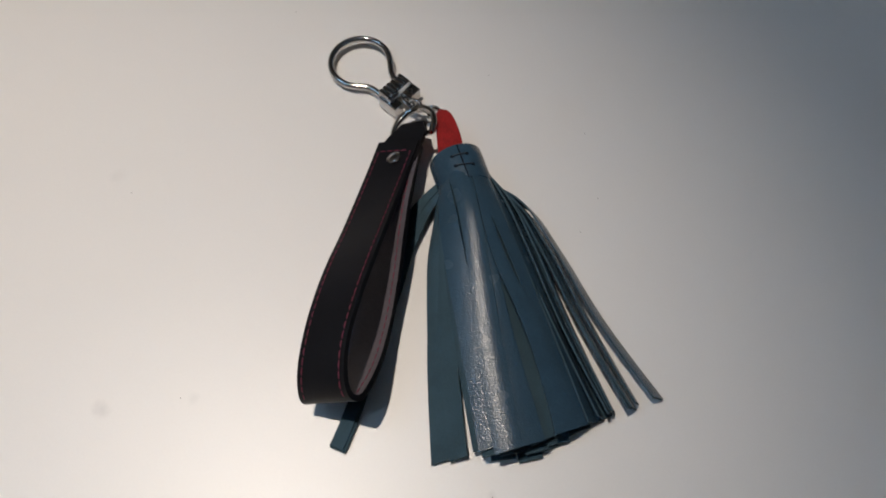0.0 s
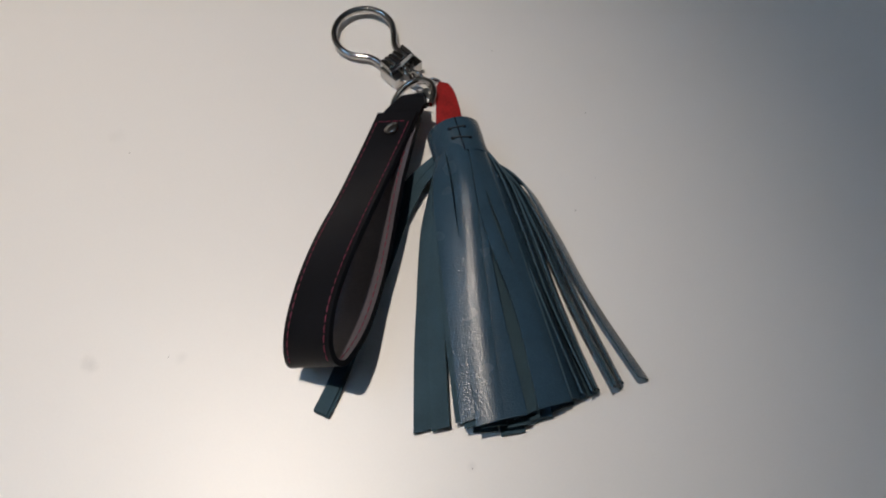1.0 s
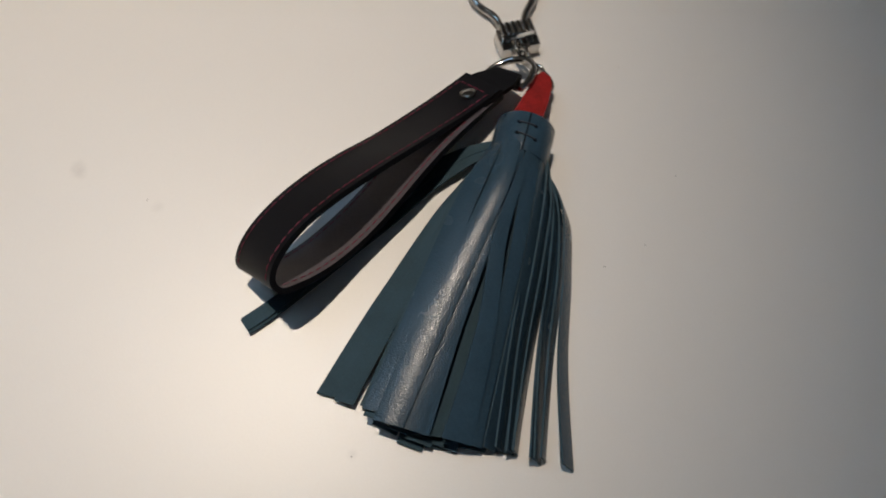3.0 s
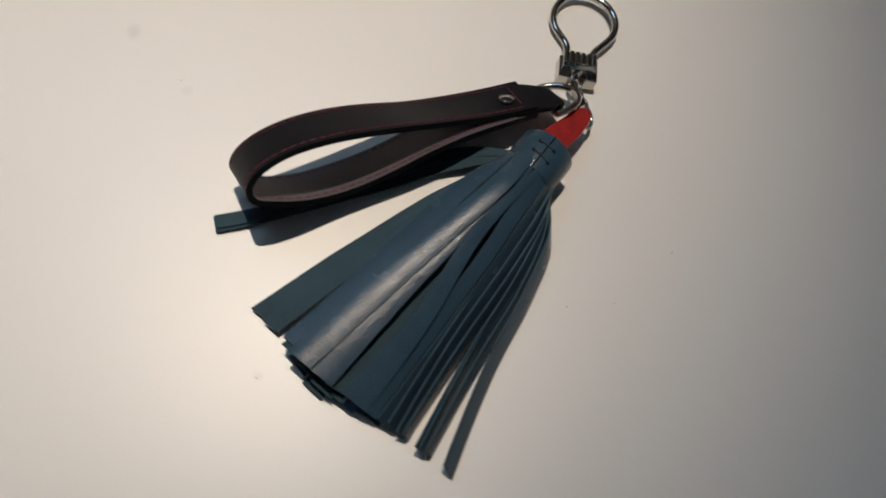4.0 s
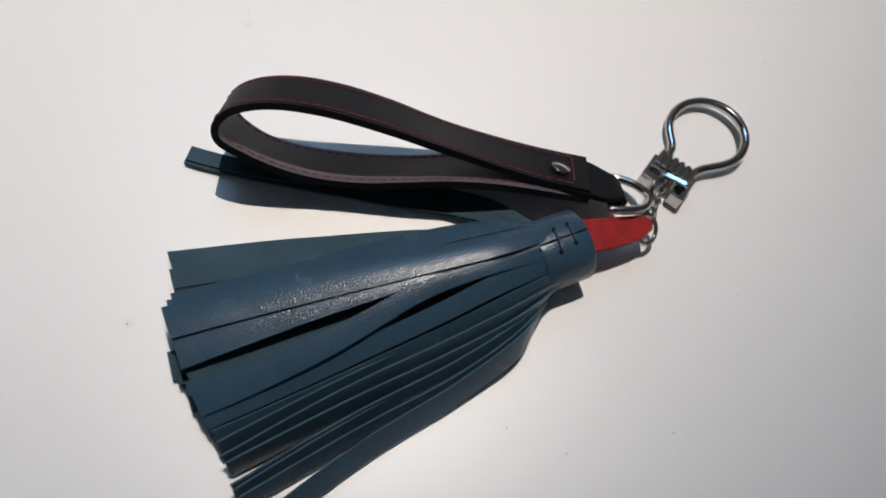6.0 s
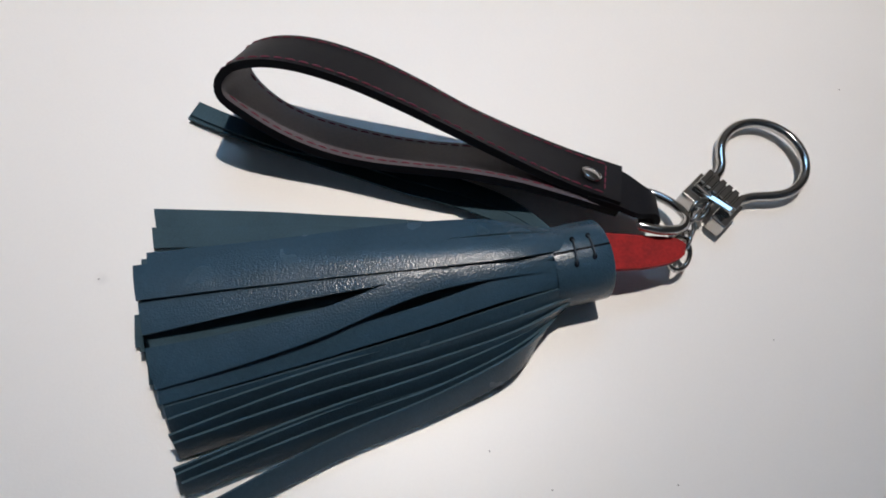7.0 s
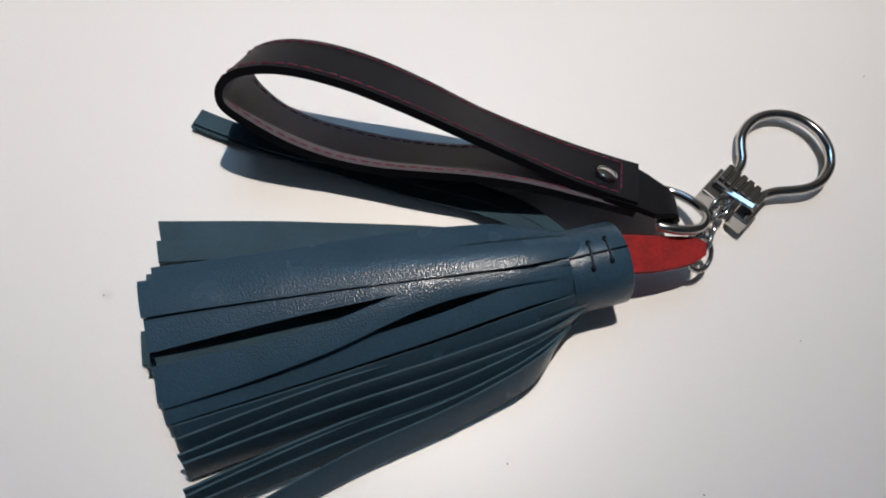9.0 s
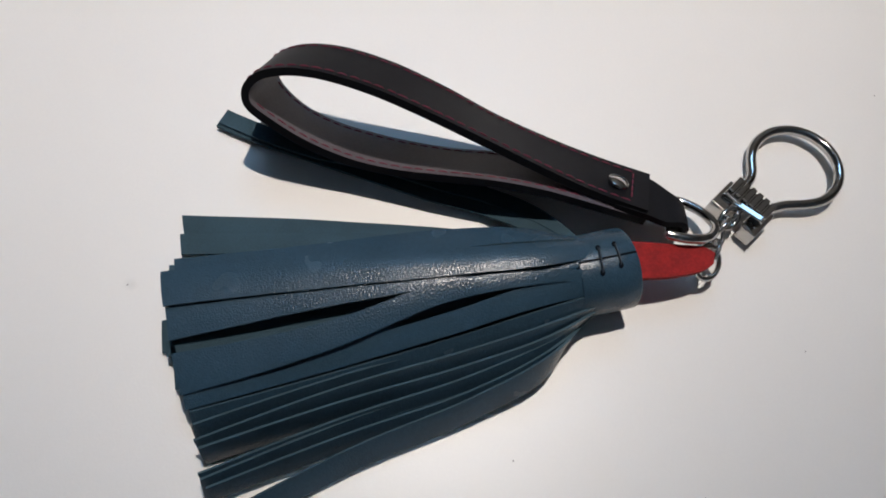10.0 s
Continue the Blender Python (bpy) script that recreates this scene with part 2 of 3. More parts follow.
def window_wall():
    verts, faces = [], []
    for lo, hi in (((X0 - 0.12, Y0, ZF), (X0, WY0, ZC)), ((X0 - 0.12, WY1, ZF), (X0, Y1, ZC)),
                   ((X0 - 0.12, WY0, ZF), (X0, WY1, WZ0)), ((X0 - 0.12, WY0, WZ1), (X0, WY1, ZC))):
        b = len(verts)
        verts += [(x, y, z) for x in (lo[0], hi[0]) for y in (lo[1], hi[1]) for z in (lo[2], hi[2])]
        faces += [tuple(b + i for i in f) for f in ((0, 1, 3, 2), (4, 6, 7, 5), (0, 4, 5, 1), (2, 3, 7, 6), (0, 2, 6, 4), (1, 5, 7, 3))]
    tagged(mesh_object("wall_west", verts, faces, PAINT, smooth=False), "plain painted wall with a small high window", "wall", kind="structure")
    win = thing("window_1", ((X0 - 0.06), (WY0 + WY1) / 2, WZ0), "small white framed window with blue dusk outside", "window", kind="structure")
    f, xa, xb = 0.03, X0 - 0.09, X0 - 0.03
    for lo, hi in (((xa, WY0, WZ0), (xb, WY1, WZ0 + f)), ((xa, WY0, WZ1 - f), (xb, WY1, WZ1)),
                   ((xa, WY0, WZ0 + f), (xb, WY0 + f, WZ1 - f)), ((xa, WY1 - f, WZ0 + f), (xb, WY1, WZ1 - f))):
        part("window_frame", box_bm(lo, hi, 0.004), WHITE, win)
    pane = part("pane", box_bm((X0 - 0.062, WY0 + f, WZ0 + f), (X0 - 0.058, WY1 - f, WZ1 - f)), GLASS, win, "clear glass pane")
    pane.visible_shadow = False
    tagged(part("backdrop", box_bm((X0 - 0.5, WY0 - 0.5, WZ0 - 0.5), (X0 - 0.49, WY1 + 0.5, WZ1 + 0.8)), DUSK, None),
           "blue evening sky outside the window", "sky", kind="structure")


window_wall()


def downlight():
    d = thing("ceiling_downlight", (LAMP.x, LAMP.y, ZC), "round recessed ceiling spotlight, switched on", "lamp")
    tube("trim_ring", circle_path((LAMP.x, LAMP.y, ZC - 0.004), 0.042, (0, 0, 1), 32), 0.006, CHROME, d, "steel trim ring", closed=True)
    bm = bmesh.new()
    bmesh.ops.create_cone(bm, cap_ends=True, segments=32, radius1=0.036, radius2=0.036, depth=0.004, matrix=Matrix.Translation((LAMP.x, LAMP.y, ZC - 0.003)))
    part("lens", bm, LENS, d, "glowing warm lens")


downlight()


# ---- the table ----
def table():
    t = thing("table", (-0.05, 0, ZF), "white satin laminate table with faint smudges", "table")
    part("tabletop", box_bm((-0.76, -0.55, -0.028), (0.66, 0.60, 0.0), 0.002), TOP, t, "smooth white satin laminate top")
    for x in (-0.70, 0.60):
        for y in (-0.49, 0.54):
            part("leg", box_bm((x - 0.025, y - 0.025, ZF), (x + 0.025, y + 0.025, -0.028), 0.003), WHITE, t)


table()


def specks():
    rng = random.Random(3)
    spots = [(0.0581, 0.1004), (0.0616, 0.0415), (0.0028, 0.1296), (-0.16, 0.022), (-0.1008, -0.0729), (0.0383, -0.0893), (-0.1128, 0.1547), (0.0685, 0.0622)]
    for x, y in spots:
        bm = bmesh.new()
        bmesh.ops.create_icosphere(bm, subdivisions=2, radius=0.00032)
        for v in bm.verts:
            v.co *= 0.7 + 0.6 * noise.noise(v.co * 3000 + Vector((x * 99, y * 99, 0)))
            v.co.x *= rng.uniform(1.0, 1.6)
        bm.transform(Matrix.Translation((x, y, 0.0004)) @ Matrix.Rotation(rng.uniform(0, 6), 4, "Z") @ Matrix.Diagonal((1, 1, 0.6, 1)))
        tagged(part("dust_speck", bm, GREY, None, smooth=True), "tiny grey dust speck on the white table", "dust", "dust specks on the table")


specks()

# ---- the wrist strap ----
STRAP_E = [(-0.0232, 0.0665, 0.0200), (-0.0252, 0.048, 0.0205), (-0.0264, 0.028, 0.0255), (-0.0272, 0.009, 0.0315), (-0.0280, -0.010, 0.0372),
           (-0.0287, -0.029, 0.0415), (-0.0289, -0.046, 0.0423), (-0.0278, -0.057, 0.0408), (-0.0258, -0.0648, 0.0375), (-0.0228, -0.0685, 0.0325),
           (-0.0194, -0.0672, 0.0282), (-0.0168, -0.0585, 0.0238), (-0.0157, -0.046, 0.0178), (-0.0158, -0.032, 0.0138), (-0.0162, -0.017, 0.0136),
           (-0.0169, -0.002, 0.0160), (-0.0182, 0.014, 0.0182), (-0.0196, 0.031, 0.0182), (-0.0206, 0.049, 0.0160), (-0.0212, 0.067, 0.0135)]
STRAP_W = [(-0.0440, 0.0680, 0.0102), (-0.0458, 0.050, 0.0100), (-0.0474, 0.030, 0.0122), (-0.0484, 0.011, 0.0166), (-0.0491, -0.009, 0.0242),
           (-0.0490, -0.027, 0.0300), (-0.0486, -0.044, 0.0318), (-0.0481, -0.057, 0.0287), (-0.0470, -0.0653, 0.0230), (-0.0455, -0.0690, 0.0150),
           (-0.0435, -0.0670, 0.0080), (-0.0394, -0.0570, 0.0030), (-0.0372, -0.045, 0.0010), (-0.0364, -0.031, 0.0008), (-0.0366, -0.014, 0.0010),
           (-0.0380, 0.001, 0.0014), (-0.0404, 0.016, 0.0022), (-0.0425, 0.033, 0.0034), (-0.0432, 0.051, 0.0044), (-0.0435, 0.067, 0.0055)]


def wrist_strap():
    s = thing("wrist_strap", (-0.034, 0.0, 0.0), "black leather wrist strap loop with red stitching, resting on table", "strap")
    n, k = 150, 9
    east, west = spline(STRAP_E, n), spline(STRAP_W, n)
    v = np.linspace(0, 1, k)[None, :, None]
    grid = west[:, None] * (1 - v) + east[:, None] * v
    nrm = normals_of(grid)
    sheet("band", grid, 0.0026, [BLACK, LINING, BLACK], s, "black leather band with a mauve grey lining")
    up = -1 if nrm[5, 4, 2] < 0 else 1
    nr = nrm * up
    j0, j1 = 1, 7
    last = 76
    for j in (j0, j1):
        row = grid[3:last, j] * 0.8 + grid[3:last, j + (-1 if j == j0 else 1)] * 0.2
        dashes("stitching", row, nr[3:last, j], 0.0034, 0.0006, 0.00027, THREAD_RED, s, "dashed red thread")
    end = grid[3, j0:j1 + 1]
    dashes("stitching", end, nr[3, j0:j1 + 1], 0.0034, 0.0006, 0.00027, THREAD_RED, s, "dashed red thread")
    inner = grid - nr * 0.0026
    for j in (j0, j1):
        row = inner[78:138, j] * 0.8 + inner[78:138, j + (-1 if j == j0 else 1)] * 0.2
        dashes("stitching", row, -nr[78:138, j], 0.0034, 0.0006, 0.00027, THREAD_RED, s, "dashed red thread")
    # the tongue that holds the D ring
    te = spline([(-0.0225, 0.056, 0.0165), (-0.0215, 0.066, 0.0170), (-0.0205, 0.0735, 0.0170), (-0.0225, 0.0790, 0.0160), (-0.0225, 0.0800, 0.0130), (-0.0215, 0.0765, 0.0115)], 24)
    tw = spline([(-0.0425, 0.057, 0.0075), (-0.0405, 0.067, 0.0095), (-0.0375, 0.0725, 0.0105), (-0.0335, 0.0780, 0.0115), (-0.0330, 0.0795, 0.0085), (-0.0345, 0.0760, 0.0065)], 24)
    grid2 = tw[:, None] * (1 - v) + te[:, None] * v
    sheet("tongue", grid2, 0.0022, [BLACK, BLACK, BLACK], s, "folded black leather tongue")
    # rivet
    at = Vector((-0.0335, 0.0562, 0.0166))
    ax = Vector(nr[11, 4])
    turn = Matrix.Translation(at) @ ax.to_track_quat("Z", "Y").to_matrix().to_4x4()
    bm = bmesh.new()
    prof = [(0.0, 0.0010), (0.0012, 0.00097), (0.0024, 0.00085), (0.0033, 0.0006), (0.0038, 0.0002), (0.0041, 0.0006), (0.0044, 0.0005), (0.0046, -0.0004)]
    rings = [[bm.verts.new((r * math.cos(a * math.pi / 16), r * math.sin(a * math.pi / 16), z)) for a in range(32)] for r, z in prof[1:]]
    top = bm.verts.new((0, 0, prof[0][1]))
    for a in range(32):
        bm.faces.new((top, rings[0][a], rings[0][(a + 1) % 32]))
        for q, r in zip(rings, rings[1:]):
            bm.faces.new((q[a], r[a], r[(a + 1) % 32], q[(a + 1) % 32]))
    bm.transform(turn @ Matrix.Diagonal((0.82, 0.82, 0.75, 1)))
    part("rivet", bm, CHROME, s, "domed steel rivet", smooth=True)
    # D ring through the tongue
    ring = spline([(-0.0385, 0.0745, 0.0055), (-0.0385, 0.0820, 0.0060), (-0.0348, 0.0888, 0.0082), (-0.0285, 0.0918, 0.0118), (-0.0220, 0.0890, 0.0150),
                   (-0.0184, 0.0820, 0.0172), (-0.0182, 0.0745, 0.0168)], 40)
    tube("d_ring", ring, 0.0018, CHROME, s, "polished steel D ring", squash=0.9)
    tube("ring_bar", spline([(-0.0385, 0.0745, 0.0055), (-0.029, 0.0755, 0.0110), (-0.0182, 0.0745, 0.0168)], 10), 0.0012, CHROME, s, "polished steel bar")
    return s


wrist_strap()

# ---- the tassel ----
AX, CX = np.array([0.46, -0.888, 0.0]), np.array([0.888, 0.46, 0.0])
UPZ = np.array([0.0, 0.0, 1.0])
HEAD = np.array([-0.0043, 0.0630, 0.0])
ROOT = HEAD + 0.0175 * AX
RAD = 0.0128


def strip_grid(phi, l_end, z_end, tilt, width, a_end, flare=0.0, lift=0.0, radius=RAD, skew=0.0, n=34, k=6):
    """A leather strip from the tassel's head (phi: degrees from its top towards +x) to its end on the fan."""
    u = np.linspace(0, 1, n)
    f0 = radians(phi)
    l0, z0 = radius * math.sin(f0), 0.0130 + radius * math.cos(f0)
    belly = spline([(0, 0, 0), (0.07, 0.27, 0), (0.24, 0.53, 0), (0.4, 0.62, 0), (0.55, 0.71, 0), (0.7, 0.83, 0), (1, 1, 0)], 200)
    g = (1 - flare) * (u ** 0.95) + flare * np.interp(u, belly[:, 0], belly[:, 1])
    l = l0 + (l_end - l0) * g
    h = u * u * (3 - 2 * u)
    h = (1 - flare) * h + flare * (1 - (1 - u) ** 3)
    z = z0 + (z_end - z0) * h + lift * 9.48 * u * (1 - u) ** 3
    a = -0.004 + (a_end + 0.004) * u
    c = ROOT + a[:, None] * AX + l[:, None] * CX + z[:, None] * UPZ
    ang = radians(tilt) + (f0 - radians(tilt)) * (1 - u) ** (1.2 + 4 * flare)
    w = np.cos(ang)[:, None] * CX - np.sin(ang)[:, None] * UPZ
    o = np.sin(ang)[:, None] * CX + np.cos(ang)[:, None] * UPZ
    bend = (1 / radius) * (1 - u) ** 2.2 + 32
    v = np.linspace(-0.5, 0.5, k) * width
    grid = np.zeros((n, k, 3))
    for i in range(n):
        x, y = np.sin(v * bend[i]) / bend[i], -(1 - np.cos(v * bend[i])) / bend[i]
        grid[i] = c[i] + x[:, None] * w[i] + y[:, None] * o[i]
    grid[-1] += (np.linspace(-0.5, 0.5, k) * skew)[:, None] * AX
    grid[:, :, 2] = np.maximum(grid[:, :, 2], 0.0016)
    return grid


def strip_by_edge(phi, left, height, tilt, widths, a_end, skew=0.0, n=40, k=7):
    """A leather strip by its left edge: across the fan and above the table (mm) at four stations, its tilts and widths there."""
    f0 = radians(phi)
    at = [-0.004, 0.12 * a_end, 0.35 * a_end, 0.65 * a_end, a_end]
    c = spline([(at[0], 0.0128 * math.sin(f0), 0.0132 + 0.0128 * math.cos(f0))] + [(q, l * 0.001, z * 0.001) for q, l, z in zip(at[1:], left, height)], n)
    turn = np.interp(c[:, 0], at, [phi + 20, *tilt])
    wide = np.interp(c[:, 0], at, [widths[0] * 0.8, *widths]) * 0.001
    for _ in range(5):
        turn[1:-1] = (turn[:-2] + turn[1:-1] * 2 + turn[2:]) / 4
        wide[1:-1] = (wide[:-2] + wide[1:-1] * 2 + wide[2:]) / 4
    grid = np.zeros((n, k, 3))
    v = np.linspace(0, 1, k)
    for i in range(n):
        ang, bow = radians(turn[i]), (0.02 if phi < -60 else 0.07 if phi < 0 else 0.022 if phi < 40 else 0.02) * wide[i] * (1 + (1 - i / n) ** 3)
        w = math.cos(ang) * CX - math.sin(ang) * UPZ
        o = math.sin(ang) * CX + math.cos(ang) * UPZ
        grid[i] = ROOT + c[i, 0] * AX + c[i, 1] * CX + c[i, 2] * UPZ + (v * wide[i])[:, None] * w + (4 * v * (1 - v) * bow)[:, None] * o
    grid[-1] += ((v - 0.5) * skew)[:, None] * AX
    grid[:, :, 2] = np.maximum(grid[:, :, 2], 0.0016)
    return grid


# suede sides of the lowest strips: phi, l_end, z_end, tilt, width, a_end, flare, lift, radius
SUEDE_STRIPS = [
    (-104, -0.0484, 0.0030, -4, 0.0084, 0.1180, 0.40, 0.0, 0.0110),
    (-96, -0.0412, 0.0046, -8, 0.0080, 0.1192, 0.34, 0.0005, 0.0112),
    (-84, -0.0304, 0.0070, -12, 0.0090, 0.1190, 0.26, 0.0026, 0.0117),
]
FAN_TOP = [
    (-78, (-18.1, -23.0, -27.4, -33.0), (19.4, 18.8, 15.0, 11.0), (-36, -26, -20, -14), (10, 10.4, 10.4, 10.8), 0.1205),
    (-38, (-9.5, -13.9, -21.6, -27.8), (26.0, 24.6, 20.0, 14.6), (-14, -7, -6, -7), (9.4, 9.6, 11.8, 12.0), 0.1242),
    (0, (-1.0, -4.1, -9.8, -16.0), (25.8, 25.0, 20.2, 14.6), (4, 5, 6, 7), (2.0, 2.4, 5.4, 10.2), 0.1240),
]
FAN_MIDDLE = [
    (15, (0.3, -2.2, 0.8, -1.2), (27.0, 26.4, 20.8, 15.0), (14, 16, 18, 18), (4.0, 6.0, 8.0, 12.2), 0.1232),
    (24, (3.6, 5.8, 7.2, 9.8), (25.2, 22.2, 16.4, 10.8), (26, 27, 26, 24), (7.2, 6.6, 6.6, 5.0), 0.1224),
    (48, (10.6, 12.3, 14.0, 15.2), (20.6, 17.4, 13.2, 9.0), (50, 50, 50, 50), (8, 8, 8, 8), 0.1216),
]
FAN_SIDE = [
    (58, (11.6, 13.6, 15.6, 19.6), (17.4, 14.8, 13.6, 11.0), (58, 60, 62, 63), (8, 8.4, 8.6, 9), 0.1208),
    (70, (14.8, 17.0, 18.8, 24.0), (18.4, 16.4, 13.6, 10.9), (60, 62, 64, 66), (8.4, 9, 9, 9), 0.1204),
    (82, (18.0, 20.8, 22.6, 26.4), (16.4, 14.4, 12.2, 10.3), (62, 64, 68, 70), (9, 9.2, 9.0, 8.6), 0.1198),
]
FAN_EDGE = [
    (94, (19.2, 23.9, 27.0, 33.2), (14.8, 12.6, 11.0, 10.0), (60, 63, 64, 64), (9.5, 10, 9.6, 9.4), 0.1204),
    (102, (19.4, 24.0, 28.0, 34.9), (13.2, 11.2, 10.2, 9.6), (60, 63, 64, 64), (9.5, 10, 9.6, 9.4), 0.1208),
    (108, (21.4, 27.8, 31.5, 37.4), (13.0, 11.0, 9.8, 9.2), (60, 62, 62, 64), (9.0, 8.2, 7.0, 6.4), 0.1194),
    (86, (18.0, 21.4, 23.2, 26.2), (12.0, 9.4, 7.6, 6.8), (60, 60, 60, 62), (8, 7.6, 7, 6.4), 0.1188),
    (112, (21.4, 26.6, 29.4, 34.6), (10.6, 8.0, 6.6, 6.0), (58, 58, 58, 58), (7, 6, 5, 4.6), 0.1176),
    (116, (23.0, 30.0, 35.6, 46.0), (14.2, 11.4, 9.4, 8.4), (60, 56, 51, 47), (9.6, 9.0, 8.6, 8.4), 0.1198),
]
UNDER = [
    (-40, -0.0270, 0.0105, -10, 0.0105, 0.1205), (0, -0.0170, 0.0125, 0, 0.0105, 0.1200), (14, -0.0060, 0.0105, 8, 0.0105, 0.1215),
    (40, 0.0040, 0.0070, 16, 0.0105, 0.1190), (60, 0.0115, 0.0052, 24, 0.0105, 0.1180), (-30, -0.0200, 0.0075, -6, 0.0105, 0.1225),
    (10, -0.0090, 0.0065, 4, 0.0105, 0.1245), (30, 0.0010, 0.0045, 8, 0.0105, 0.1235), (50, 0.0120, 0.0030, 10, 0.0105, 0.1210),
    (-20, -0.0230, 0.0030, 0, 0.0105, 0.1215), (0, -0.0120, 0.0025, 0, 0.0105, 0.1255), (20, -0.0010, 0.0022, 0, 0.0105, 0.1245), (40, 0.0100, 0.0020, 0, 0.0105, 0.1215),
    (70, 0.0180, 0.0030, 12, 0.0105, 0.1185), (84, 0.0240, 0.0024, 10, 0.0080, 0.1178),
]


def tassel():
    t = thing("leather_tassel", tuple(HEAD + np.array([0, 0, 0.0])), "large blue leather tassel with red hanging tab, lying on table", "tassel")
    n = 64
    prof = [(0.0010, 0.0112), (0.0, 0.0120), (0.0, 0.0128), (0.0004, 0.0131), (0.006, 0.0132), (0.012, 0.0131), (0.0185, 0.0131), (0.0192, 0.0129), (0.0192, 0.0115), (0.004, 0.0110)]
    verts, faces = [], []
    for d, r in prof:
        for k in range(n):
            f = 2 * math.pi * k / n
            verts.append(HEAD + d * AX + (r * math.sin(f)) * CX + (0.0132 + r * math.cos(f)) * UPZ)
    for i in range(len(prof) - 1):
        for k in range(n):
            a, b = i * n + k, i * n + (k + 1) % n
            faces.append((a, b, b + n, a + n))
    faces = [f[::-1] for f in faces]
    head = mesh_object("head_wrap", verts, faces, BLUE, t, "blue grained leather wrap with a stitched seam")
    # rolled core seen at the open end
    core = []
    for k in range(150):
        f = k * 0.19
        r = 0.0108 - 0.000055 * k
        core.append(HEAD + 0.0016 * AX + (r * math.sin(f)) * CX + (0.0132 + r * math.cos(f)) * UPZ)
    core = np.array(core)
    sheet("rolled_core", np.stack([core, core + 0.016 * AX], 1), 0.0010, [BLUE, SUEDE, EDGE], t, "rolled leather core")
    # seam and its two cross stitches
    tube("seam", spline([HEAD + d * AX + RAD * 0.02 * CX + 0.02635 * UPZ for d in (0.0003, 0.006, 0.012, 0.019)], 12), 0.00022, HOLE, head, "dark seam line", squash=1.6)
    for a, b in (((-0.0027, 0.0510), (0.0060, 0.0541)), ((-0.0053, 0.0557), (0.0020, 0.0592))):
        pts = []
        for q in np.linspace(0, 1, 9):
            p = np.array([a[0] + (b[0] - a[0]) * q, a[1] + (b[1] - a[1]) * q, 0.0]) - HEAD
            l, d = float(p @ CX), float(p @ AX)
            r = 0.0131 + (0.0004 if 0.08 < q < 0.92 else -0.0008)
            f = math.asin(max(-1, min(1, l / 0.0131)))
            pts.append(HEAD + d * AX + r * math.sin(f) * CX + (0.0132 + r * math.cos(f)) * UPZ)
        tube("thread", spline(pts, 16), 0.00036, THREAD_BLUE, head, "dark blue thread", sides=8)
        for q in (0.06, 0.94):
            p = np.array([a[0] + (b[0] - a[0]) * q, a[1] + (b[1] - a[1]) * q, 0.0]) - HEAD
            f = math.asin(max(-1, min(1, float(p @ CX) / 0.0131)))
            out = math.sin(f) * CX + math.cos(f) * UPZ
            along = math.cos(f) * CX - math.sin(f) * UPZ + 0.3 * AX
            tube("stitch_hole", circle_path(HEAD + float(p @ AX) * AX + 0.01325 * out + 0.0132 * UPZ - 0.0001 * out, 0.00038, out, 12, 1.9, along), 0.00040, HOLE, head, "dark stitch hole", sides=6, closed=True)
    rng = random.Random(11)
    for phi, l_end, z_end, tilt, width, a_end, flare, lift, rad in SUEDE_STRIPS:
        g = strip_grid(phi, l_end, z_end, tilt, width, a_end, flare, lift, rad, skew=rng.uniform(-0.001, 0.001))
        sheet("strip", g, 0.0011, [SUEDE, BLUE, EDGE], t, "teal suede side of a leather strip")
    for phi, left, height, tilt, widths, a_end in FAN_TOP + FAN_MIDDLE + FAN_SIDE + FAN_EDGE:
        g = strip_by_edge(phi, left, height, tilt, widths, a_end, skew=rng.uniform(-0.001, 0.001))
        sheet("strip", g, 0.0010 if phi < 30 else 0.0008, [BLUE, SUEDE, EDGE], t)
    for phi, l_end, z_end, tilt, width, a_end in UNDER:
        g = strip_grid(phi, l_end, z_end, tilt, width, a_end + 0.0016 + rng.uniform(-0.001, 0.0015), 0.0, 0.0, radius=0.0095, skew=rng.uniform(-0.002, 0.002))
        sheet("strip", g, 0.0011, [SUEDE, SUEDE, EDGE], t)
    # two strips that run under the wrist strap
    for mid, width, z in (([(-0.0050, 0.0500), (-0.0142, 0.0350), (-0.0186, 0.0166), (-0.0204, -0.005), (-0.0220, -0.024), (-0.0240, -0.048), (-0.0262, -0.0700), (-0.0284, -0.0826)], 0.0070, 0.0014),
                          ([(-0.0085, 0.0500), (-0.0182, 0.0350), (-0.0226, 0.0166), (-0.0244, -0.005), (-0.0256, -0.024), (-0.0246, -0.048), (-0.0268, -0.0700), (-0.0289, -0.0820)], 0.0060, 0.0025)):
        hgt = [0.010, 0.006, 0.003 + z / 2, z, z, z, z, z]
        c = spline([(x, y, h) for (x, y), h in zip(mid, hgt)], 44)
        tan = np.gradient(c, axis=0)
        side = np.cross(tan, UPZ)
        side /= np.linalg.norm(side, axis=1, keepdims=True)
        v = np.linspace(-0.5, 0.5, 4)[None, :, None] * width * np.minimum(1.0, 0.5 + np.arange(44) / 16)[:, None, None]
        sheet("strip", c[:, None] + side[:, None] * v, 0.0011, [BLUE, SUEDE, EDGE], t)
    # red tab
    le = spline([(-0.0125, 0.0620, 0.0140), (-0.0140, 0.0680, 0.0135), (-0.0165, 0.0780, 0.0125), (-0.0185, 0.0880, 0.0120), (-0.0175, 0.0915, 0.0118)], 20)
    ri = spline([(0.0000, 0.0660, 0.0140), (-0.0018, 0.0710, 0.0135), (-0.0054, 0.0800, 0.0125), (-0.0102, 0.0885, 0.0120), (-0.0134, 0.0915, 0.0118)], 20)
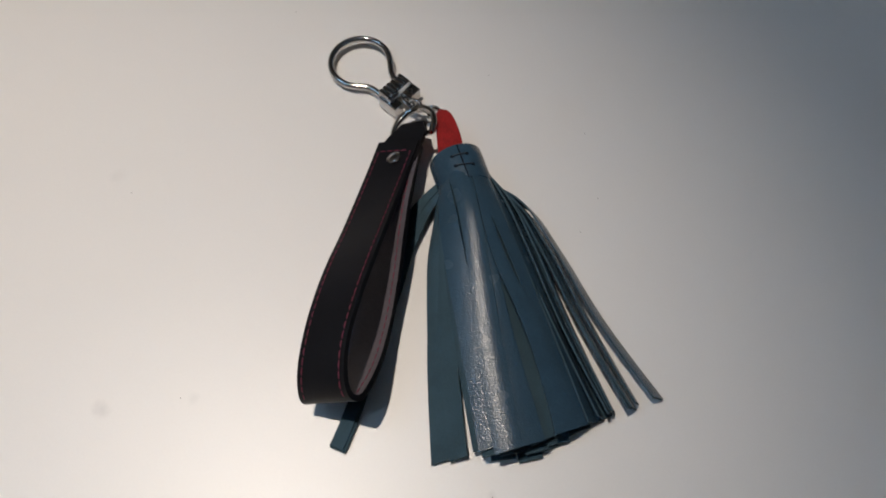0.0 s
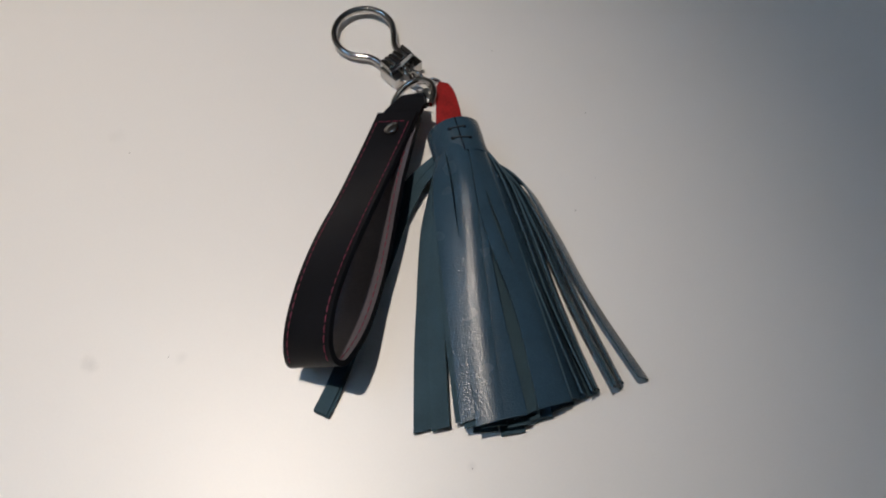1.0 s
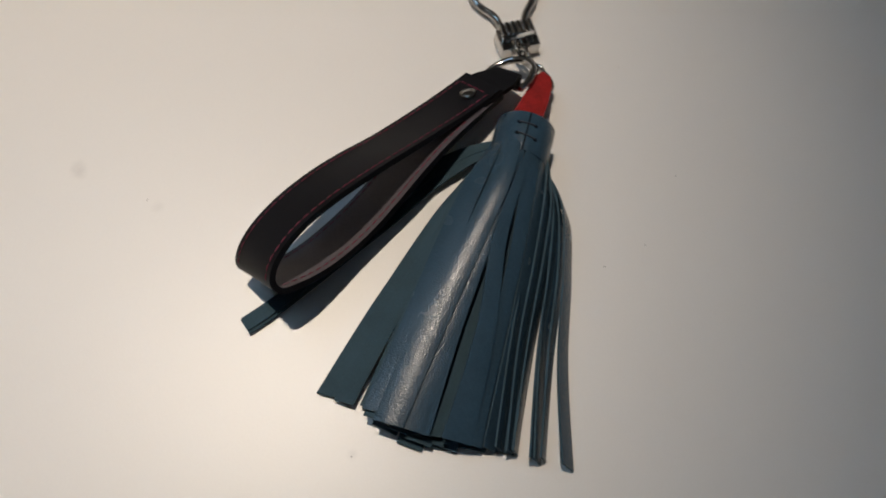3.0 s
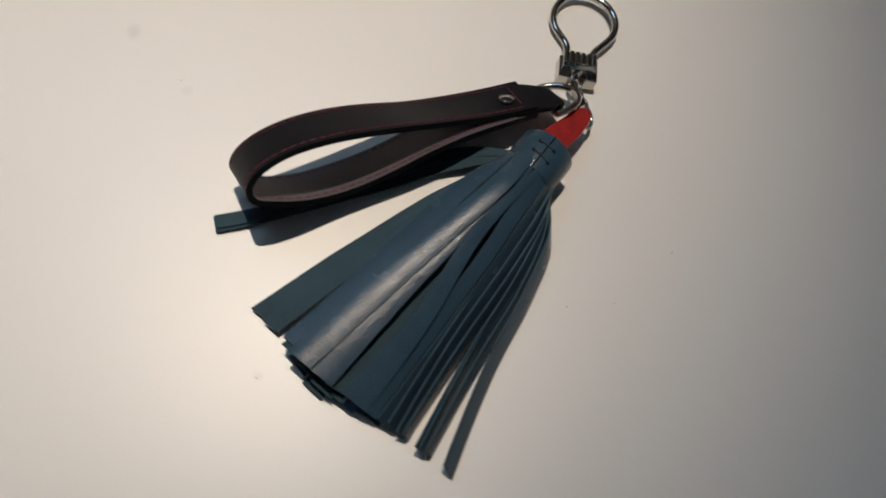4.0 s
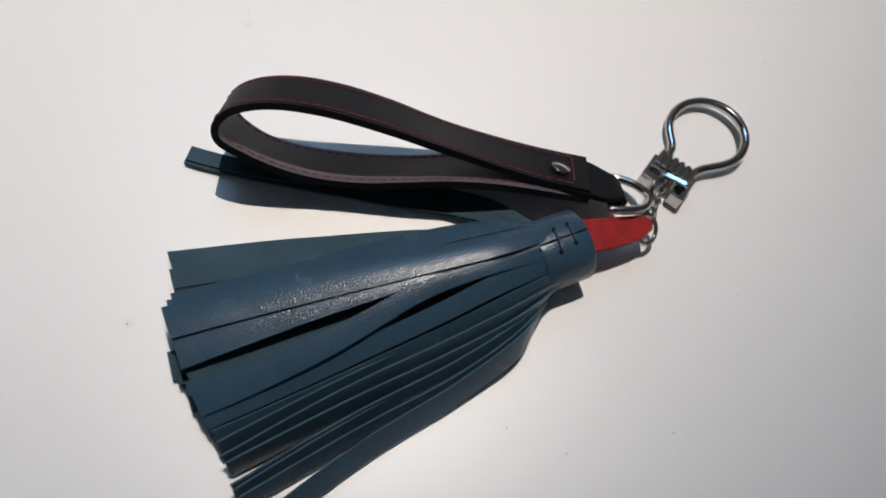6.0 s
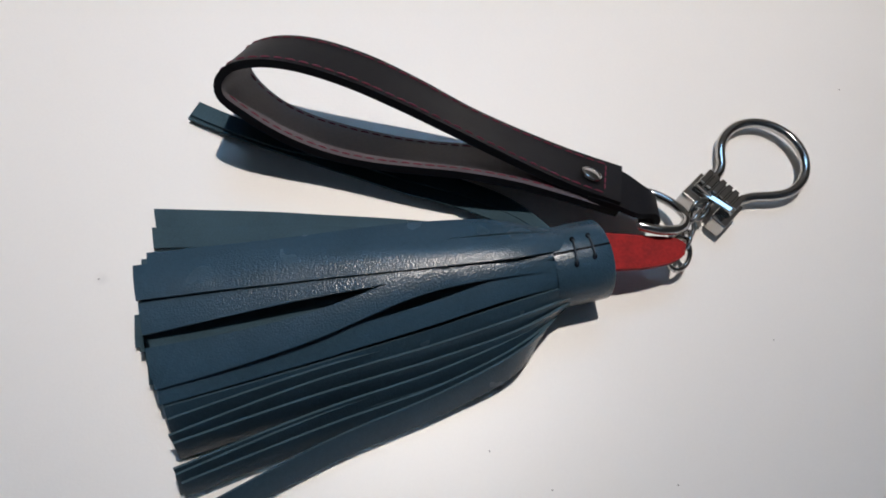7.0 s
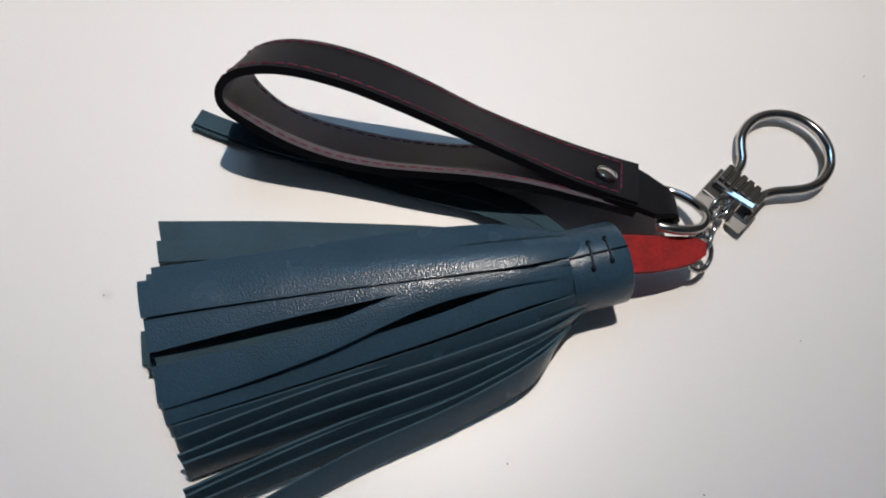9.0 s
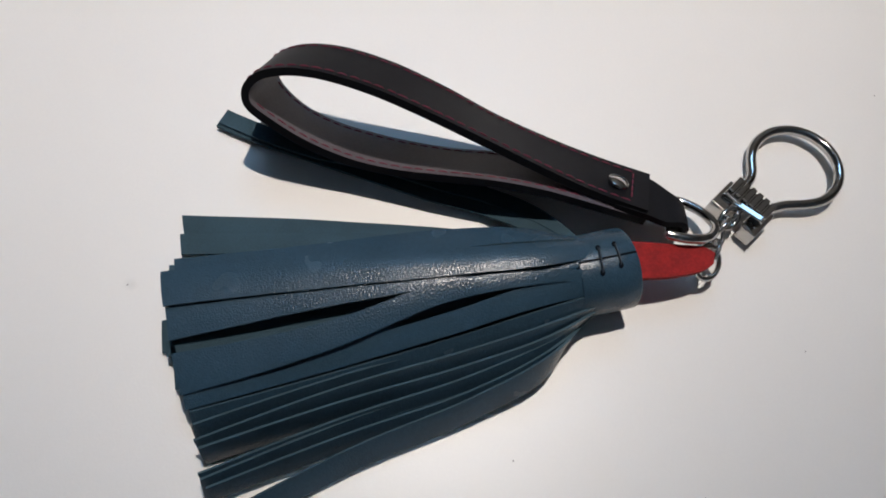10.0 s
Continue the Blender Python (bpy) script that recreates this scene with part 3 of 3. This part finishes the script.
    v = np.linspace(0, 1, 6)[None, :, None]
    sheet("tab", le[:, None] * (1 - v) + ri[:, None] * v, 0.0022, [RED, RED, RED], t, "smooth red leather tab")
    return t


tassel()

# ---- the clasp ----
LONG, SHORT = Vector((0.533, 0.846, 0)), Vector((-0.846, 0.533, 0))
BLOCK = Vector((-0.0428, 0.1034, 0.0))


def clasp():
    c = thing("key_clasp", tuple(BLOCK), "polished steel key ring clasp with ribbed slide and chain", "key ring")
    m = Matrix(((LONG.x, SHORT.x, 0, BLOCK.x), (LONG.y, SHORT.y, 0, BLOCK.y), (0, 0, 1, 0), (0, 0, 0, 1)))
    # ring: a circle that narrows into two necks
    r, cz, mid = 0.0160, 0.0042, 0.0299
    pts = [(-0.0060, 0.0020), (-0.0061, 0.0082), (-0.0073, 0.0128), (-0.0097, 0.0166)]
    for k in range(13):
        a = radians(222 - k * (264 / 12))
        pts.append((r * math.cos(a), mid + r * math.sin(a)))
    pts += [(0.0097, 0.0166), (0.0073, 0.0128), (0.0061, 0.0082), (0.0060, 0.0020)]
    path = [m @ Vector((x + 0.0028 * min(1.0, max(0.0, (y - 0.004) / 0.012)), y, cz)) for x, y in pts]
    for q in path:
        q.z += 0.06 * (q.y - 0.117)
    tube("ring", spline(path, 90), 0.0019, CHROME, c, "polished steel horseshoe ring", sides=16, squash=0.95)
    body = part("slide", box_bm((-0.0083, -0.0042, 0.0040), (0.0083, 0.0048, 0.0106), 0.0008, m), CHROME, c, "steel slide block")
    slope = m @ Matrix.Translation((0, -0.0036, 0.0104)) @ Matrix.Rotation(radians(9), 4, "X") @ Matrix.Rotation(radians(-14), 4, "Y")
    part("lip", box_bm((-0.0076, -0.0012, -0.0016), (0.0076, 0.0013, 0.0004), 0.0005, slope), CHROME, body, "smooth sloped steel lip")
    for k in range(6):
        x = -0.0070 + k * 0.0028
        part("rib", box_bm((x - 0.00112, -0.0022, 0.0100), (x + 0.00112, 0.0049, 0.0118), 0.0005, m), CHROME, body)
    for x in (-0.0066, 0.0066):
        part("foot", box_bm((x - 0.0030, -0.0086, 0.0012), (x + 0.0030, 0.0036, 0.0086), 0.0006, m), CHROME, body)
    tube("eye", circle_path(m @ Vector((0, -0.0062, 0.0072)), 0.0026, LONG, 20), 0.0008, CHROME, c, closed=True)
    for at, rad, ax, st, al in (((-0.0352, 0.0975, 0.0085), 0.0030, (0.45, 0.35, 0.8), 1.35, (0.8, -0.5, 0)), ((-0.0303, 0.0940, 0.0105), 0.0030, (0.4, 0.8, -0.3), 1.35, (0.8, -0.5, 0.1)),
                            ((-0.0255, 0.0930, 0.0105), 0.0030, (0.2, 0.5, 0.8), 1.35, (0.95, -0.2, 0)), ((-0.0205, 0.0922, 0.0100), 0.0029, (0.1, 0.9, -0.4), 1.3, (0.95, -0.2, 0))):
        tube("chain_link", circle_path(at, rad, ax, 24, st, al), 0.00085, CHROME, c, closed=True)
    tube("jump_ring", circle_path((-0.0155, 0.0908, 0.0098), 0.0056, (0.35, 0.50, 0.80), 32, 1.0, (1, 0, 0)), 0.0009, CHROME, c, "thin steel jump ring", closed=True)
    return c


clasp()
